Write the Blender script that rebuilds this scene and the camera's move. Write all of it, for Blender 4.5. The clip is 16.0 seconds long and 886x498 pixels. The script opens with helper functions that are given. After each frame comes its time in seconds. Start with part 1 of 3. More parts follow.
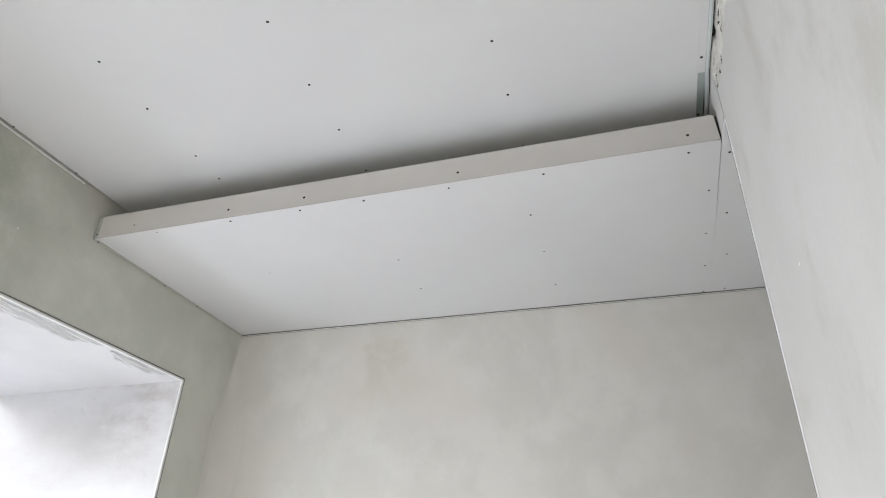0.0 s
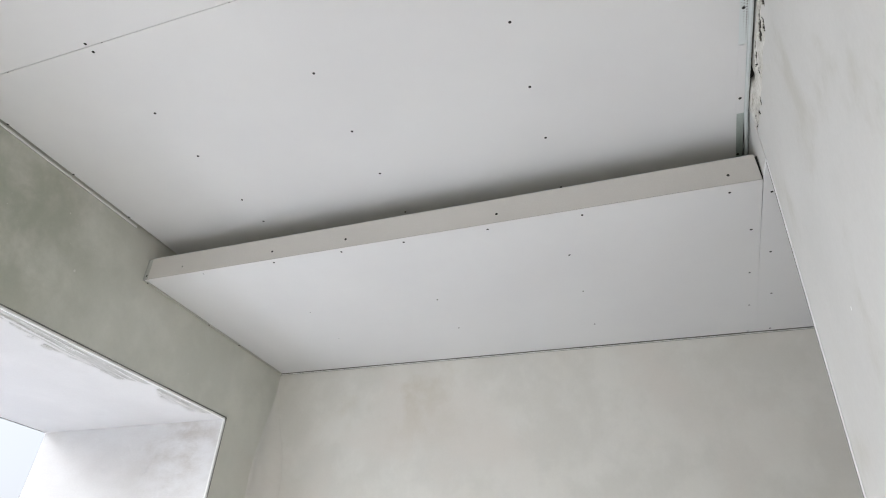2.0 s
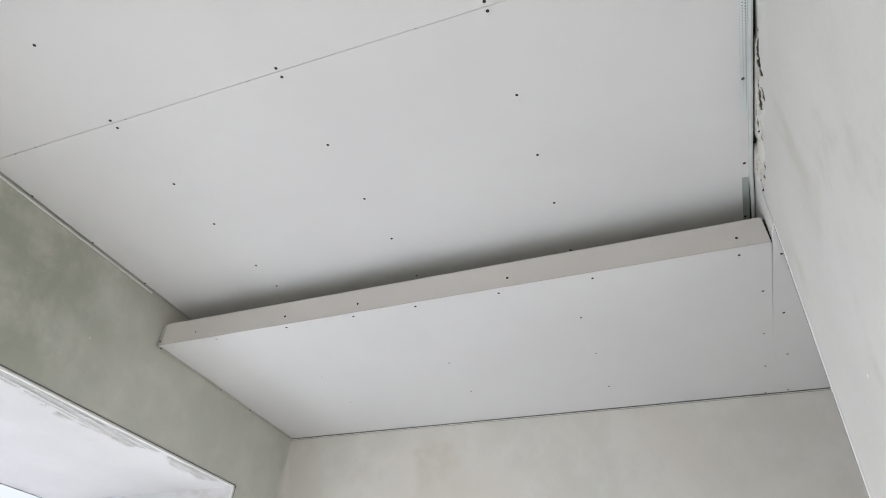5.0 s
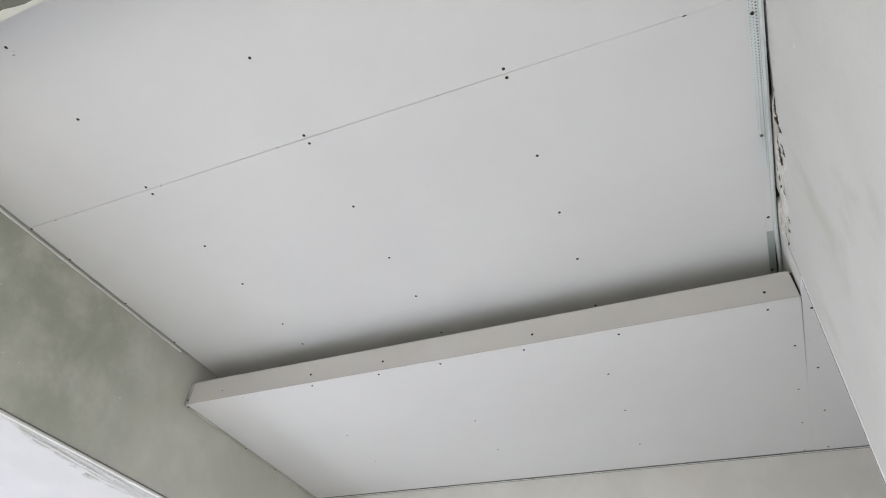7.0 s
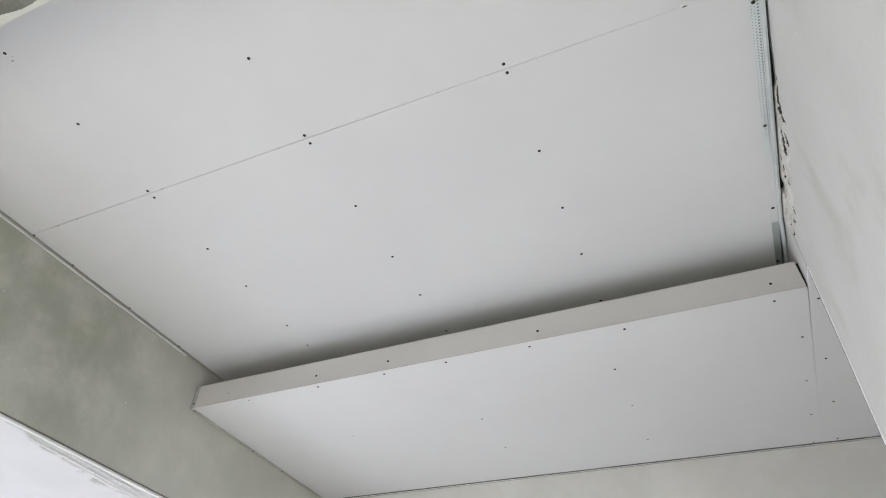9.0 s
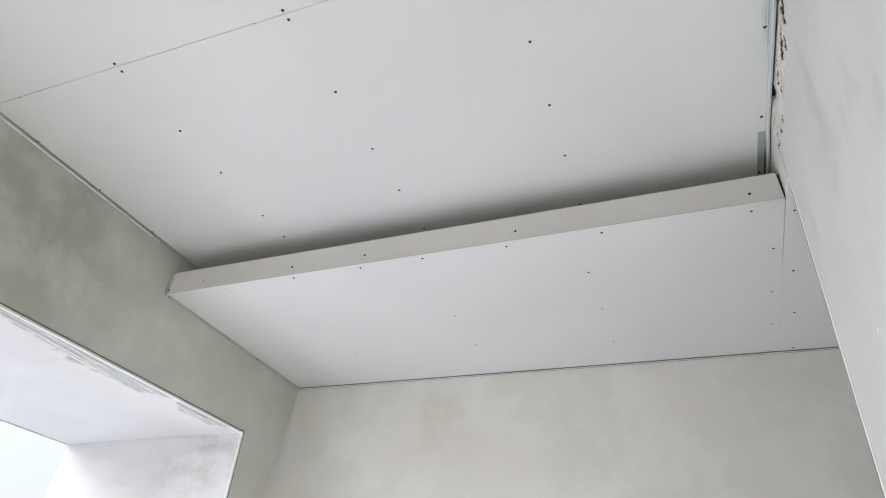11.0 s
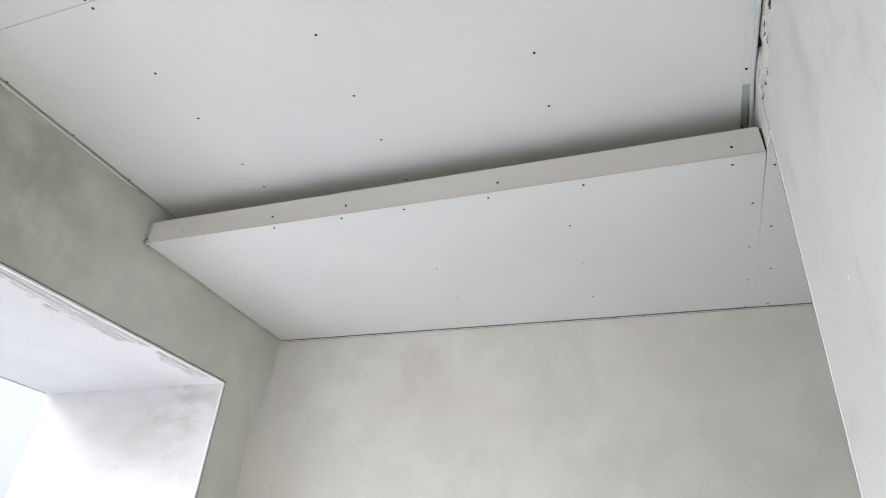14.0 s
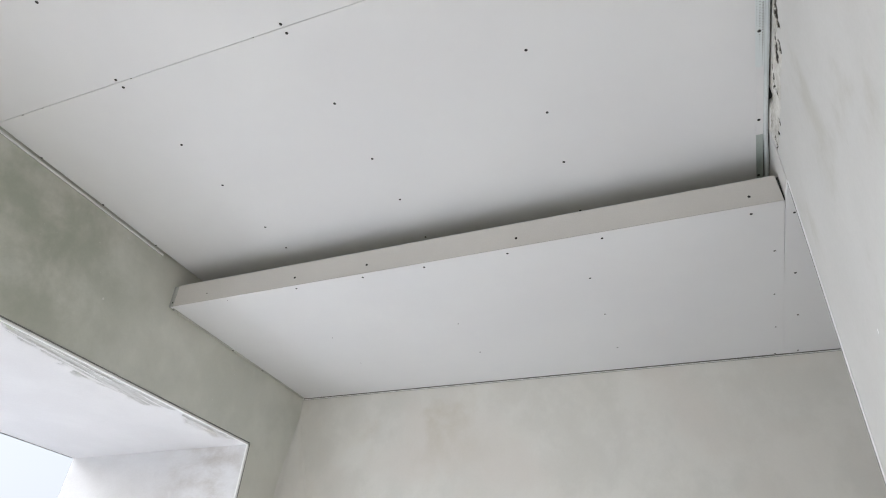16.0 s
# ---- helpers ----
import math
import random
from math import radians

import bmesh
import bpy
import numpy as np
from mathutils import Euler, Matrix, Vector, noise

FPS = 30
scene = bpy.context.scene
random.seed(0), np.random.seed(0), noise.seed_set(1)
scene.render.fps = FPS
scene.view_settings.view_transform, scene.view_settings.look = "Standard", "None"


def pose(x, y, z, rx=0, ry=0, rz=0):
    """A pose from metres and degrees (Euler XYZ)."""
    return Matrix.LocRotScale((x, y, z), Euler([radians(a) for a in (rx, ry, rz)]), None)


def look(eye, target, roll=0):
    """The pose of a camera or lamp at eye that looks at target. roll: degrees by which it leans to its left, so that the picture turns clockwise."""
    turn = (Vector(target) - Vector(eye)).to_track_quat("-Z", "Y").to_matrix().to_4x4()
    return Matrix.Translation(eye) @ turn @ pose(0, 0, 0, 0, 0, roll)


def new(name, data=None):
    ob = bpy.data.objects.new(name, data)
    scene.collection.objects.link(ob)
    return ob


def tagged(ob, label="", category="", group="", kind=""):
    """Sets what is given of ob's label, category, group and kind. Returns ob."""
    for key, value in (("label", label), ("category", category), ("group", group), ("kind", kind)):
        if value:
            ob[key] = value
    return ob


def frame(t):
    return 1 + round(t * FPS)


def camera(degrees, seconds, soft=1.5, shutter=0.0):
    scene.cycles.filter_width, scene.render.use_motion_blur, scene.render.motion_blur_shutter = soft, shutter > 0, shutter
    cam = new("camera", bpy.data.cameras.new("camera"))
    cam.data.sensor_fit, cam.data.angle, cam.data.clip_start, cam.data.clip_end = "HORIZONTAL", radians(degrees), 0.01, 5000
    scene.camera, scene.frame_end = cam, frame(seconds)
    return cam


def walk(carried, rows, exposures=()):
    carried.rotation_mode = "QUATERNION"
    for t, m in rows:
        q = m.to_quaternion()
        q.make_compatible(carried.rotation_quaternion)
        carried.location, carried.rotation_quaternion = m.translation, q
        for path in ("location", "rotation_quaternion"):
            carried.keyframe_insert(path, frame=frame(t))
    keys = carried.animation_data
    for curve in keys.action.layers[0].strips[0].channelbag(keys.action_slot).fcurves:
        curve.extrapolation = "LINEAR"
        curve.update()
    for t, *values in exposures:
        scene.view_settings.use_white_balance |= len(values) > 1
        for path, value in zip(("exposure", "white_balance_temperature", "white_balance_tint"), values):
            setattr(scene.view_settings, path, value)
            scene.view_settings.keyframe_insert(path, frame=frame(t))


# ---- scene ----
cam = camera(71.3, 16.0, soft=1.0)
PATH = [
    (0, (2.063, -0.795, 1.434), (1.568, 0.881, 2.408), 0.7),
    (0.5, (2.064, -0.801, 1.435), (1.54, 0.846, 2.442), 0.9),
    (1, (2.06, -0.812, 1.437), (1.507, 0.814, 2.462), 1.8),
    (1.5, (2.053, -0.818, 1.434), (1.469, 0.781, 2.484), 2.1),
    (2, (2.05, -0.83, 1.44), (1.469, 0.757, 2.509), 2.3),
    (2.5, (2.055, -0.827, 1.438), (1.483, 0.75, 2.527), 2.5),
    (3, (2.057, -0.835, 1.443), (1.479, 0.721, 2.558), 2.7),
    (3.5, (2.06, -0.839, 1.445), (1.501, 0.702, 2.59), 2.3),
    (4, (2.058, -0.845, 1.449), (1.524, 0.68, 2.628), 2.1),
    (4.2, (2.058, -0.849, 1.450), (1.530, 0.671, 2.638), 1.9),
    (6.3, (2.056, -0.888, 1.459), (1.374, 0.494, 2.733), 4.5),
    (6.5, (2.056, -0.892, 1.46), (1.392, 0.484, 2.75), 4.4),
    (7, (2.068, -0.893, 1.462), (1.446, 0.458, 2.799), 3.8),
    (7.5, (2.064, -0.9, 1.465), (1.458, 0.431, 2.829), 3.8),
    (8, (2.069, -0.903, 1.469), (1.454, 0.433, 2.824), 3.3),
    (8.2, (2.068, -0.900, 1.468), (1.450, 0.428, 2.830), 2.7),
    (10.3, (2.053, -0.867, 1.454), (1.415, 0.590, 2.667), 3.4),
    (10.5, (2.052, -0.864, 1.453), (1.42, 0.617, 2.639), 3.5),
    (11, (2.045, -0.842, 1.443), (1.421, 0.703, 2.549), 3.7),
    (11.5, (2.05, -0.832, 1.423), (1.438, 0.76, 2.467), 3.8),
    (12, (2.044, -0.816, 1.415), (1.44, 0.811, 2.409), 3.6),
    (12.5, (2.048, -0.82, 1.42), (1.442, 0.813, 2.402), 3.5),
    (13, (2.049, -0.814, 1.416), (1.458, 0.817, 2.411), 3.3),
    (13.5, (2.043, -0.811, 1.405), (1.45, 0.81, 2.416), 3.5),
    (14, (2.049, -0.814, 1.415), (1.455, 0.812, 2.418), 3.4),
    (14.5, (2.049, -0.819, 1.416), (1.449, 0.797, 2.431), 3.1),
    (15, (2.058, -0.837, 1.427), (1.444, 0.731, 2.506), 2.8),
    (15.5, (2.056, -0.839, 1.441), (1.47, 0.715, 2.555), 1.9),
    (16, (2.059, -0.844, 1.44), (1.425, 0.682, 2.567), 3.0),
]
walk(cam, [(t, look(eye, target, roll)) for t, eye, target, roll in PATH],
     exposures=[(0.0, 2.12, 6600, 10), (4.0, 2.11, 6600, 10), (7.0, 2.09, 6600, 10), (8.2, 2.09, 6600, 10), (10.5, 2.15, 6540, 10),
                (12.5, 2.22, 6540, 10), (14.5, 2.20, 6540, 10), (16.0, 2.10, 6560, 10)])

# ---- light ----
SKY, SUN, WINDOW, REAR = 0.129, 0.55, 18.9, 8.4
world = bpy.data.worlds.new("sky")
scene.world = world
world.use_nodes = True
wt = world.node_tree
sky = wt.nodes.new("ShaderNodeTexSky")
sky.sky_type, sky.sun_disc = "NISHITA", False
sky.sun_elevation, sky.sun_rotation = radians(31), radians(239)
sky.air_density, sky.dust_density, sky.ozone_density = 1.0, 8.0, 1.0
haze = wt.nodes.new("ShaderNodeMix")
haze.data_type = "RGBA"
haze.inputs[0].default_value, haze.inputs[7].default_value = 0.85, (1.43, 1.53, 1.72, 1)
wt.links.new(sky.outputs["Color"], haze.inputs[6])
wt.links.new(haze.outputs[2], wt.nodes["Background"].inputs["Color"])
wt.nodes["Background"].inputs["Strength"].default_value = SKY

sun = new("sun", bpy.data.lights.new("sun", "SUN"))
sun.data.energy, sun.data.angle, sun.data.color = SUN, radians(24), (0.70, 0.84, 1.0)
sun.matrix_world = look((-10, -6, 6.9), (0, 0, 0))


def window_light(name, place, target, width, height, watts, color):
    """Area lamp for daylight at an opening; the rear opening is unseen."""
    lamp = new(name, bpy.data.lights.new(name, "AREA"))
    lamp.data.shape, lamp.data.size, lamp.data.size_y = "RECTANGLE", width, height
    lamp.data.energy, lamp.data.color = watts, color
    lamp.matrix_world = look(place, target)
    return lamp


window_light("loggia_daylight", (-1.06, 0.34, 0.98), (0.0, 0.50, 0.16), 1.8, 1.1, WINDOW, (0.85, 0.915, 1.0))
# Added lamp that lights the fronts from behind; its window is unseen.
window_light("unseen_rear_fill", (0.9, -3.35, 1.5), (0.9, 0.0, 0.3), 1.5, 1.4, REAR, (1.0, 0.952, 0.86))

# ---- materials ----


def material(name, colors, scale=3.0, fine=60.0, rough=0.9, metal=0.0, bump=0.15, grain=0.06, stretch=(1, 1, 1), seed=0.0,
             low=0.35, high=0.65, stain=None, stain_scale=1.2, stain_low=0.58, stain_high=0.75, bump_size=0.004, speck=None, stain_at=None):
    """A procedural surface: cloudy patches between two colours, fine grain, optional stains, fine relief."""
    m = bpy.data.materials.new(name)
    m.use_nodes = True
    t = m.node_tree
    n, ln = t.nodes, t.links.new
    bsdf = n["Principled BSDF"]
    coord = n.new("ShaderNodeNewGeometry")
    mp = n.new("ShaderNodeMapping")
    mp.inputs["Location"].default_value = (seed, seed * 1.7, seed * 0.6)
    mp.inputs["Scale"].default_value = stretch
    ln(coord.outputs["Position"], mp.inputs["Vector"])

    def noise_at(size, detail, roughness=0.55, distortion=0.0):
        k = n.new("ShaderNodeTexNoise")
        k.inputs["Scale"].default_value, k.inputs["Detail"].default_value = size, detail
        k.inputs["Roughness"].default_value, k.inputs["Distortion"].default_value = roughness, distortion
        ln(mp.outputs["Vector"], k.inputs["Vector"])
        return k.outputs["Fac"]

    def remap(fac, a, b, c=0.0, d=1.0):
        k = n.new("ShaderNodeMapRange")
        k.interpolation_type = "SMOOTHSTEP"
        for key, value in zip(("From Min", "From Max", "To Min", "To Max"), (a, b, c, d)):
            k.inputs[key].default_value = value
        ln(fac, k.inputs["Value"])
        return k.outputs["Result"]

    def mix(fac, a, b, blend="MIX"):
        k = n.new("ShaderNodeMix")
        k.data_type, k.blend_type = "RGBA", blend
        for key, value in ((0, fac), (6, a), (7, b)):
            if isinstance(value, (int, float)):
                k.inputs[key].default_value = value
            elif isinstance(value, tuple):
                k.inputs[key].default_value = (*value, 1)
            else:
                ln(value, k.inputs[key])
        return k.outputs[2]

    color = mix(remap(noise_at(scale, 5, 0.6, 0.1), low, high), colors[0], colors[1])
    if len(colors) > 2:
        color = mix(remap(noise_at(scale * 0.45, 3, 0.5, 0.2), 0.45, 0.7), color, colors[2])
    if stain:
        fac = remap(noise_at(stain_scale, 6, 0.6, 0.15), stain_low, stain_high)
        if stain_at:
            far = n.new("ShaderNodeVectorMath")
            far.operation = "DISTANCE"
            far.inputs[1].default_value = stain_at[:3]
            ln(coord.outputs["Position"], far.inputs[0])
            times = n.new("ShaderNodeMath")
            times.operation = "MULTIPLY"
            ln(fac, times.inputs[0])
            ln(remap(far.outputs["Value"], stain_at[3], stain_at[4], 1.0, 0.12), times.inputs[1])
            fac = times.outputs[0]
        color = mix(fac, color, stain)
    if speck:
        color = mix(remap(noise_at(48, 2, 0.4), 0.735, 0.78), color, speck)
    grit = noise_at(fine, 4, 0.7)
    color = mix(grain, color, remap(grit, 0.3, 0.7), "OVERLAY")
    ln(color, bsdf.inputs["Base Color"])
    ln(remap(noise_at(scale * 4, 3), 0.3, 0.7, max(rough - 0.08, 0.05), min(rough + 0.06, 1)), bsdf.inputs["Roughness"])
    bsdf.inputs["Metallic"].default_value = metal
    bsdf.inputs["Specular IOR Level"].default_value = 0.35
    if bump:
        b = n.new("ShaderNodeBump")
        b.inputs["Strength"].default_value, b.inputs["Distance"].default_value = bump, bump_size
        ln(mix(0.5, grit, noise_at(scale * 3, 4)), b.inputs["Height"])
        ln(b.outputs["Normal"], bsdf.inputs["Normal"])
    return m


BOARD = material("plasterboard_paper", [(0.665, 0.66, 0.67), (0.69, 0.687, 0.693)], scale=1.3, fine=300, rough=0.86, bump=0.05, grain=0.02)
# Plasterboard in a darker tone, with the front's shade in the colour.
BOARD_FACE = material("plasterboard_front_shade", [(0.55, 0.535, 0.515), (0.575, 0.56, 0.54)], scale=2.0, fine=300, rough=0.86, bump=0.05, grain=0.03)
PLASTER = material("gypsum_plaster", [(0.565, 0.57, 0.535), (0.675, 0.67, 0.64), (0.65, 0.61, 0.57)], scale=2.6, fine=90, rough=0.88, bump=0.12,
                   grain=0.04, stain=(0.68, 0.672, 0.65), stain_scale=2.5, stain_low=0.45, stain_high=0.75)
# Olive patches darken it most near y 0.1 just under the ceiling.
PLASTER_GREY = material("mottled_grey_plaster", [(0.605, 0.612, 0.558), (0.685, 0.686, 0.628), (0.665, 0.65, 0.595)], scale=3.6, fine=90, rough=0.85, bump=0.06,
                        grain=0.015, seed=5.7, speck=(0.66, 0.66, 0.62), stain=(0.385, 0.402, 0.335), stain_scale=4.2, stain_low=0.20, stain_high=0.64,
                        stain_at=(0.05, 0.08, 2.74, 0.22, 0.98))
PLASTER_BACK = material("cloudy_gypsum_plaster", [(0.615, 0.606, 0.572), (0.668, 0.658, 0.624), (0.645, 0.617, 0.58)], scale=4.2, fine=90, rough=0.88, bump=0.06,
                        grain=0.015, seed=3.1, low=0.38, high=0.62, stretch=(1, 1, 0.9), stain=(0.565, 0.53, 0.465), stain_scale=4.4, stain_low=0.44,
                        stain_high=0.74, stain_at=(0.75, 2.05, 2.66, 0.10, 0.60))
PLASTER_PALE = material("pale_plaster", [(0.545, 0.537, 0.52), (0.588, 0.58, 0.565)], scale=1.8, fine=90, rough=0.85, bump=0.05, grain=0.02, seed=7.3,
                        stain=(0.50, 0.488, 0.455), stain_scale=2.6, stretch=(1, 1.3, 0.8))
PUTTY = material("white_putty", [(0.685, 0.675, 0.688), (0.725, 0.716, 0.728)], scale=3.0, fine=120, rough=0.85, bump=0.15, grain=0.03, seed=5.2)
PUTTY_STAINED = material("stained_white_putty", [(0.68, 0.68, 0.69), (0.72, 0.722, 0.735)], scale=5.0, fine=120, rough=0.85, bump=0.25, grain=0.04, seed=2.2,
                         stain=(0.50, 0.475, 0.455), stain_scale=6.5, stain_low=0.36, stain_high=0.74, stretch=(0.7, 1.0, 1.3),
                         stain_at=(-0.12, 1.64, 2.21, 0.03, 0.42))
MORTAR = material("rough_mortar", [(0.42, 0.415, 0.41), (0.62, 0.61, 0.605)], scale=16, fine=160, rough=0.95, bump=0.6, grain=0.15, stretch=(1, 0.22, 1))
MORTAR_THIN = material("smeared_mortar", [(0.53, 0.525, 0.525), (0.70, 0.69, 0.70)], scale=13, fine=160, rough=0.92, bump=0.4, grain=0.1, stretch=(1, 0.2, 1), seed=4.0)
# Crack faces; the darkness of the voids is put into the colour.
CRACK_VOID = material("crack_void_dark", [(0.02, 0.019, 0.016), (0.085, 0.077, 0.065)], scale=40, fine=200, rough=0.97, bump=0.7, grain=0.25)
CHIPPED = material("chipped_plaster", [(0.50, 0.48, 0.44), (0.66, 0.645, 0.61)], scale=26, fine=220, rough=0.95, bump=0.7, grain=0.2, stretch=(1, 0.5, 1), seed=2.7,
                   stain=(0.33, 0.30, 0.25), stain_scale=38, stain_low=0.58, stain_high=0.70)
# Unseen board backs, tinted olive to lift and colour the slot's shade.
BACK_BOUNCE = material("olive_bounce_back", [(0.62, 0.64, 0.42), (0.68, 0.70, 0.48)], scale=4, fine=200, rough=0.9, bump=0.05)
ZINC = material("galvanised_steel", [(0.52, 0.56, 0.565), (0.62, 0.66, 0.66)], scale=14, fine=200, rough=0.5, metal=0.45, bump=0.05, grain=0.05)
ZINC_DULL = material("dull_greenish_steel", [(0.33, 0.38, 0.36), (0.44, 0.49, 0.47)], scale=9, fine=200, rough=0.55, metal=0.3, bump=0.05, grain=0.05, stretch=(3, 0.5, 1))
ZINC_DUSTY = material("plaster_smeared_steel", [(0.50, 0.50, 0.455), (0.62, 0.615, 0.57)], scale=11, fine=200, rough=0.75, bump=0.1, grain=0.08, stretch=(1, 0.4, 1))
ZINC_PALE = material("dusty_galvanised_steel", [(0.64, 0.68, 0.69), (0.72, 0.76, 0.77)], scale=9, fine=200, rough=0.6, metal=0.1, bump=0.05, grain=0.05)
CONCRETE = material("old_olive_concrete", [(0.14, 0.145, 0.12), (0.22, 0.22, 0.19)], scale=5, fine=80, rough=0.95, bump=0.5, grain=0.12, seed=1.4)
# Grey with the shade of open gaps in it; also colours thin dark edges.
SHADOW_GAP = material("shadow_gap_grey", [(0.20, 0.20, 0.19), (0.27, 0.27, 0.255)], scale=14, fine=200, rough=0.8, metal=0.2, bump=0.05)
SCREW = material("black_phosphated_steel", [(0.018, 0.018, 0.018), (0.035, 0.034, 0.032)], scale=300, fine=900, rough=0.5, metal=0.4, bump=0.0)
WEB = material("dull_grey_steel", [(0.33, 0.34, 0.325), (0.42, 0.43, 0.41)], scale=12, fine=200, rough=0.7, metal=0.1, bump=0.05)
# Black for openings; the shade inside them is put into the colour.
GAP_BLACK = material("gap_black", [(0.02, 0.02, 0.02), (0.035, 0.035, 0.033)], scale=40, fine=300, rough=0.8, bump=0.1)
BEAD = material("white_corner_bead", [(0.80, 0.80, 0.79), (0.86, 0.86, 0.85)], scale=12, fine=200, rough=0.6, bump=0.1, grain=0.04)
SCREED = material("cement_screed", [(0.52, 0.51, 0.49), (0.62, 0.61, 0.59)], scale=2.5, fine=120, rough=0.95, bump=0.3, grain=0.08)

# ---- building helpers ----


def part(name, bm, mats, parent=None, label=""):
    """Links a bmesh as one mesh object under a thing or a part."""
    mesh = bpy.data.meshes.new(name)
    bm.normal_update()
    bm.to_mesh(mesh)
    bm.free()
    for m in mats if isinstance(mats, (list, tuple)) else [mats]:
        mesh.materials.append(m)
    ob = new(name, mesh)
    ob.parent = parent
    return tagged(ob, label)


def box(bm, x0, x1, y0, y1, z0, z1, bevel=0.0, mat=0):
    """A block between the given limits; bevel rounds its edges."""
    made = bmesh.ops.create_cube(bm, size=1.0, matrix=Matrix.Translation(((x0 + x1) / 2, (y0 + y1) / 2, (z0 + z1) / 2))
                                 @ Matrix.Diagonal((x1 - x0, y1 - y0, z1 - z0, 1)))
    faces = {f for v in made["verts"] for f in v.link_faces}
    for f in faces:
        f.material_index = mat
    if bevel:
        bmesh.ops.bevel(bm, geom=list({e for f in faces for e in f.edges}), offset=bevel, segments=1, affect="EDGES")
    return made["verts"]


def prism(bm, outline, z0, z1, mat=0, bevel=0.0):
    """An upright block on a plan outline given counter-clockwise; z0 and z1 are numbers or functions of x, y."""
    low = z0 if callable(z0) else lambda x, y: z0
    top = z1 if callable(z1) else lambda x, y: z1
    a = [bm.verts.new((x, y, low(x, y))) for x, y in outline]
    b = [bm.verts.new((x, y, top(x, y))) for x, y in outline]
    faces = [bm.faces.new(a[::-1]), bm.faces.new(b)]
    n = len(a)
    for i in range(n):
        faces.append(bm.faces.new((a[i], a[(i + 1) % n], b[(i + 1) % n], b[i])))
    for f in faces:
        f.material_index = mat
    if bevel:
        bmesh.ops.bevel(bm, geom=list({e for f in faces for e in f.edges}), offset=bevel, segments=1, affect="EDGES")


def sheet(bm, origin, u, v, nu, nv, push, pick=None):
    """A grid from origin along u and v; push(p, s, t) gives each point's place, pick(depth) the faces' material."""
    o, u, v = Vector(origin), Vector(u), Vector(v)
    rows = []
    for i in range(nu + 1):
        line = []
        for j in range(nv + 1):
            p, d = push(o + u * (i / nu) + v * (j / nv))
            line.append((bm.verts.new(p), d))
        rows.append(line)
    for i in range(nu):
        for j in range(nv):
            q = [rows[i][j], rows[i + 1][j], rows[i + 1][j + 1], rows[i][j + 1]]
            f = bm.faces.new([k[0] for k in q])
            f.smooth = True
            if pick:
                f.material_index = pick(sum(k[1] for k in q) / 4)


def smooth(a, b, x):
    k = min(max((x - a) / (b - a), 0.0), 1.0)  # runs down where a > b
    return k * k * (3 - 2 * k)


def structure(name, bm, mats, label, category):
    return tagged(part(name, bm, mats), label, category, "", "structure")


# ---- plan ----
XL = 0.049                       # face of the left wall
ZC, ZT = 2.90, 2.797             # main ceiling, top of the dropped box
YF = 0.9305                      # front of the dropped box
THICK = 0.0125                   # plasterboard
SEAM = -0.018
HEAD = 2.314                     # head of the loggia opening
Y_JAMB = 1.643


def x_right(y, z=2.7):
    """Face of the right wall, which runs slightly out of square and leans a little."""
    return 2.447 + 0.028 * y - 0.019 * (2.7 - z)


def y_back(x):
    return 2.032 + 0.024 * x


def z_soffit(x, y):
    return 2.694 - 0.0065 * (y - 0.918)


def jamb_lean(z):
    """How far the jamb leans out of plumb towards the opening."""
    return -0.033 * max(0.0, HEAD - z)


def z_head(x, y):
    return HEAD + 0.007 * max(0.0, min(Y_JAMB - y, 1.4))


# ---- structure ----
bm = bmesh.new()
box(bm, -1.6, 4.4, -3.6, 2.4, -0.2, 0.0)
structure("floor", bm, SCREED, "bare grey cement screed floor", "floor")

# left wall: piers and lintel round the deep loggia opening
bm = bmesh.new()
for w in box(bm, -1.10, XL, Y_JAMB + 0.012, 2.30, 0.0, HEAD):
    if w.co.y < 2.0:
        w.co.y += jamb_lean(w.co.z)
box(bm, -1.10, XL, Y_JAMB + 0.012, 2.30, HEAD, 3.05)
prism(bm, [(-1.10, -1.30), (XL, -1.30), (XL, Y_JAMB + 0.012), (-1.10, Y_JAMB + 0.012)], lambda x, y: z_head(x, y) + 0.012, 3.05)
box(bm, -1.10, XL, -3.40, -1.30, 0.0, 3.05)
structure("wall_left", bm, PLASTER_GREY, "grey unpainted plaster wall with darker olive patches and a deep opening", "wall")

bm = bmesh.new()
box(bm, -1.22, -1.10, -1.30, Y_JAMB, 0.0, 0.55)
structure("parapet", bm, PUTTY, "low white plastered parapet of the loggia", "parapet")

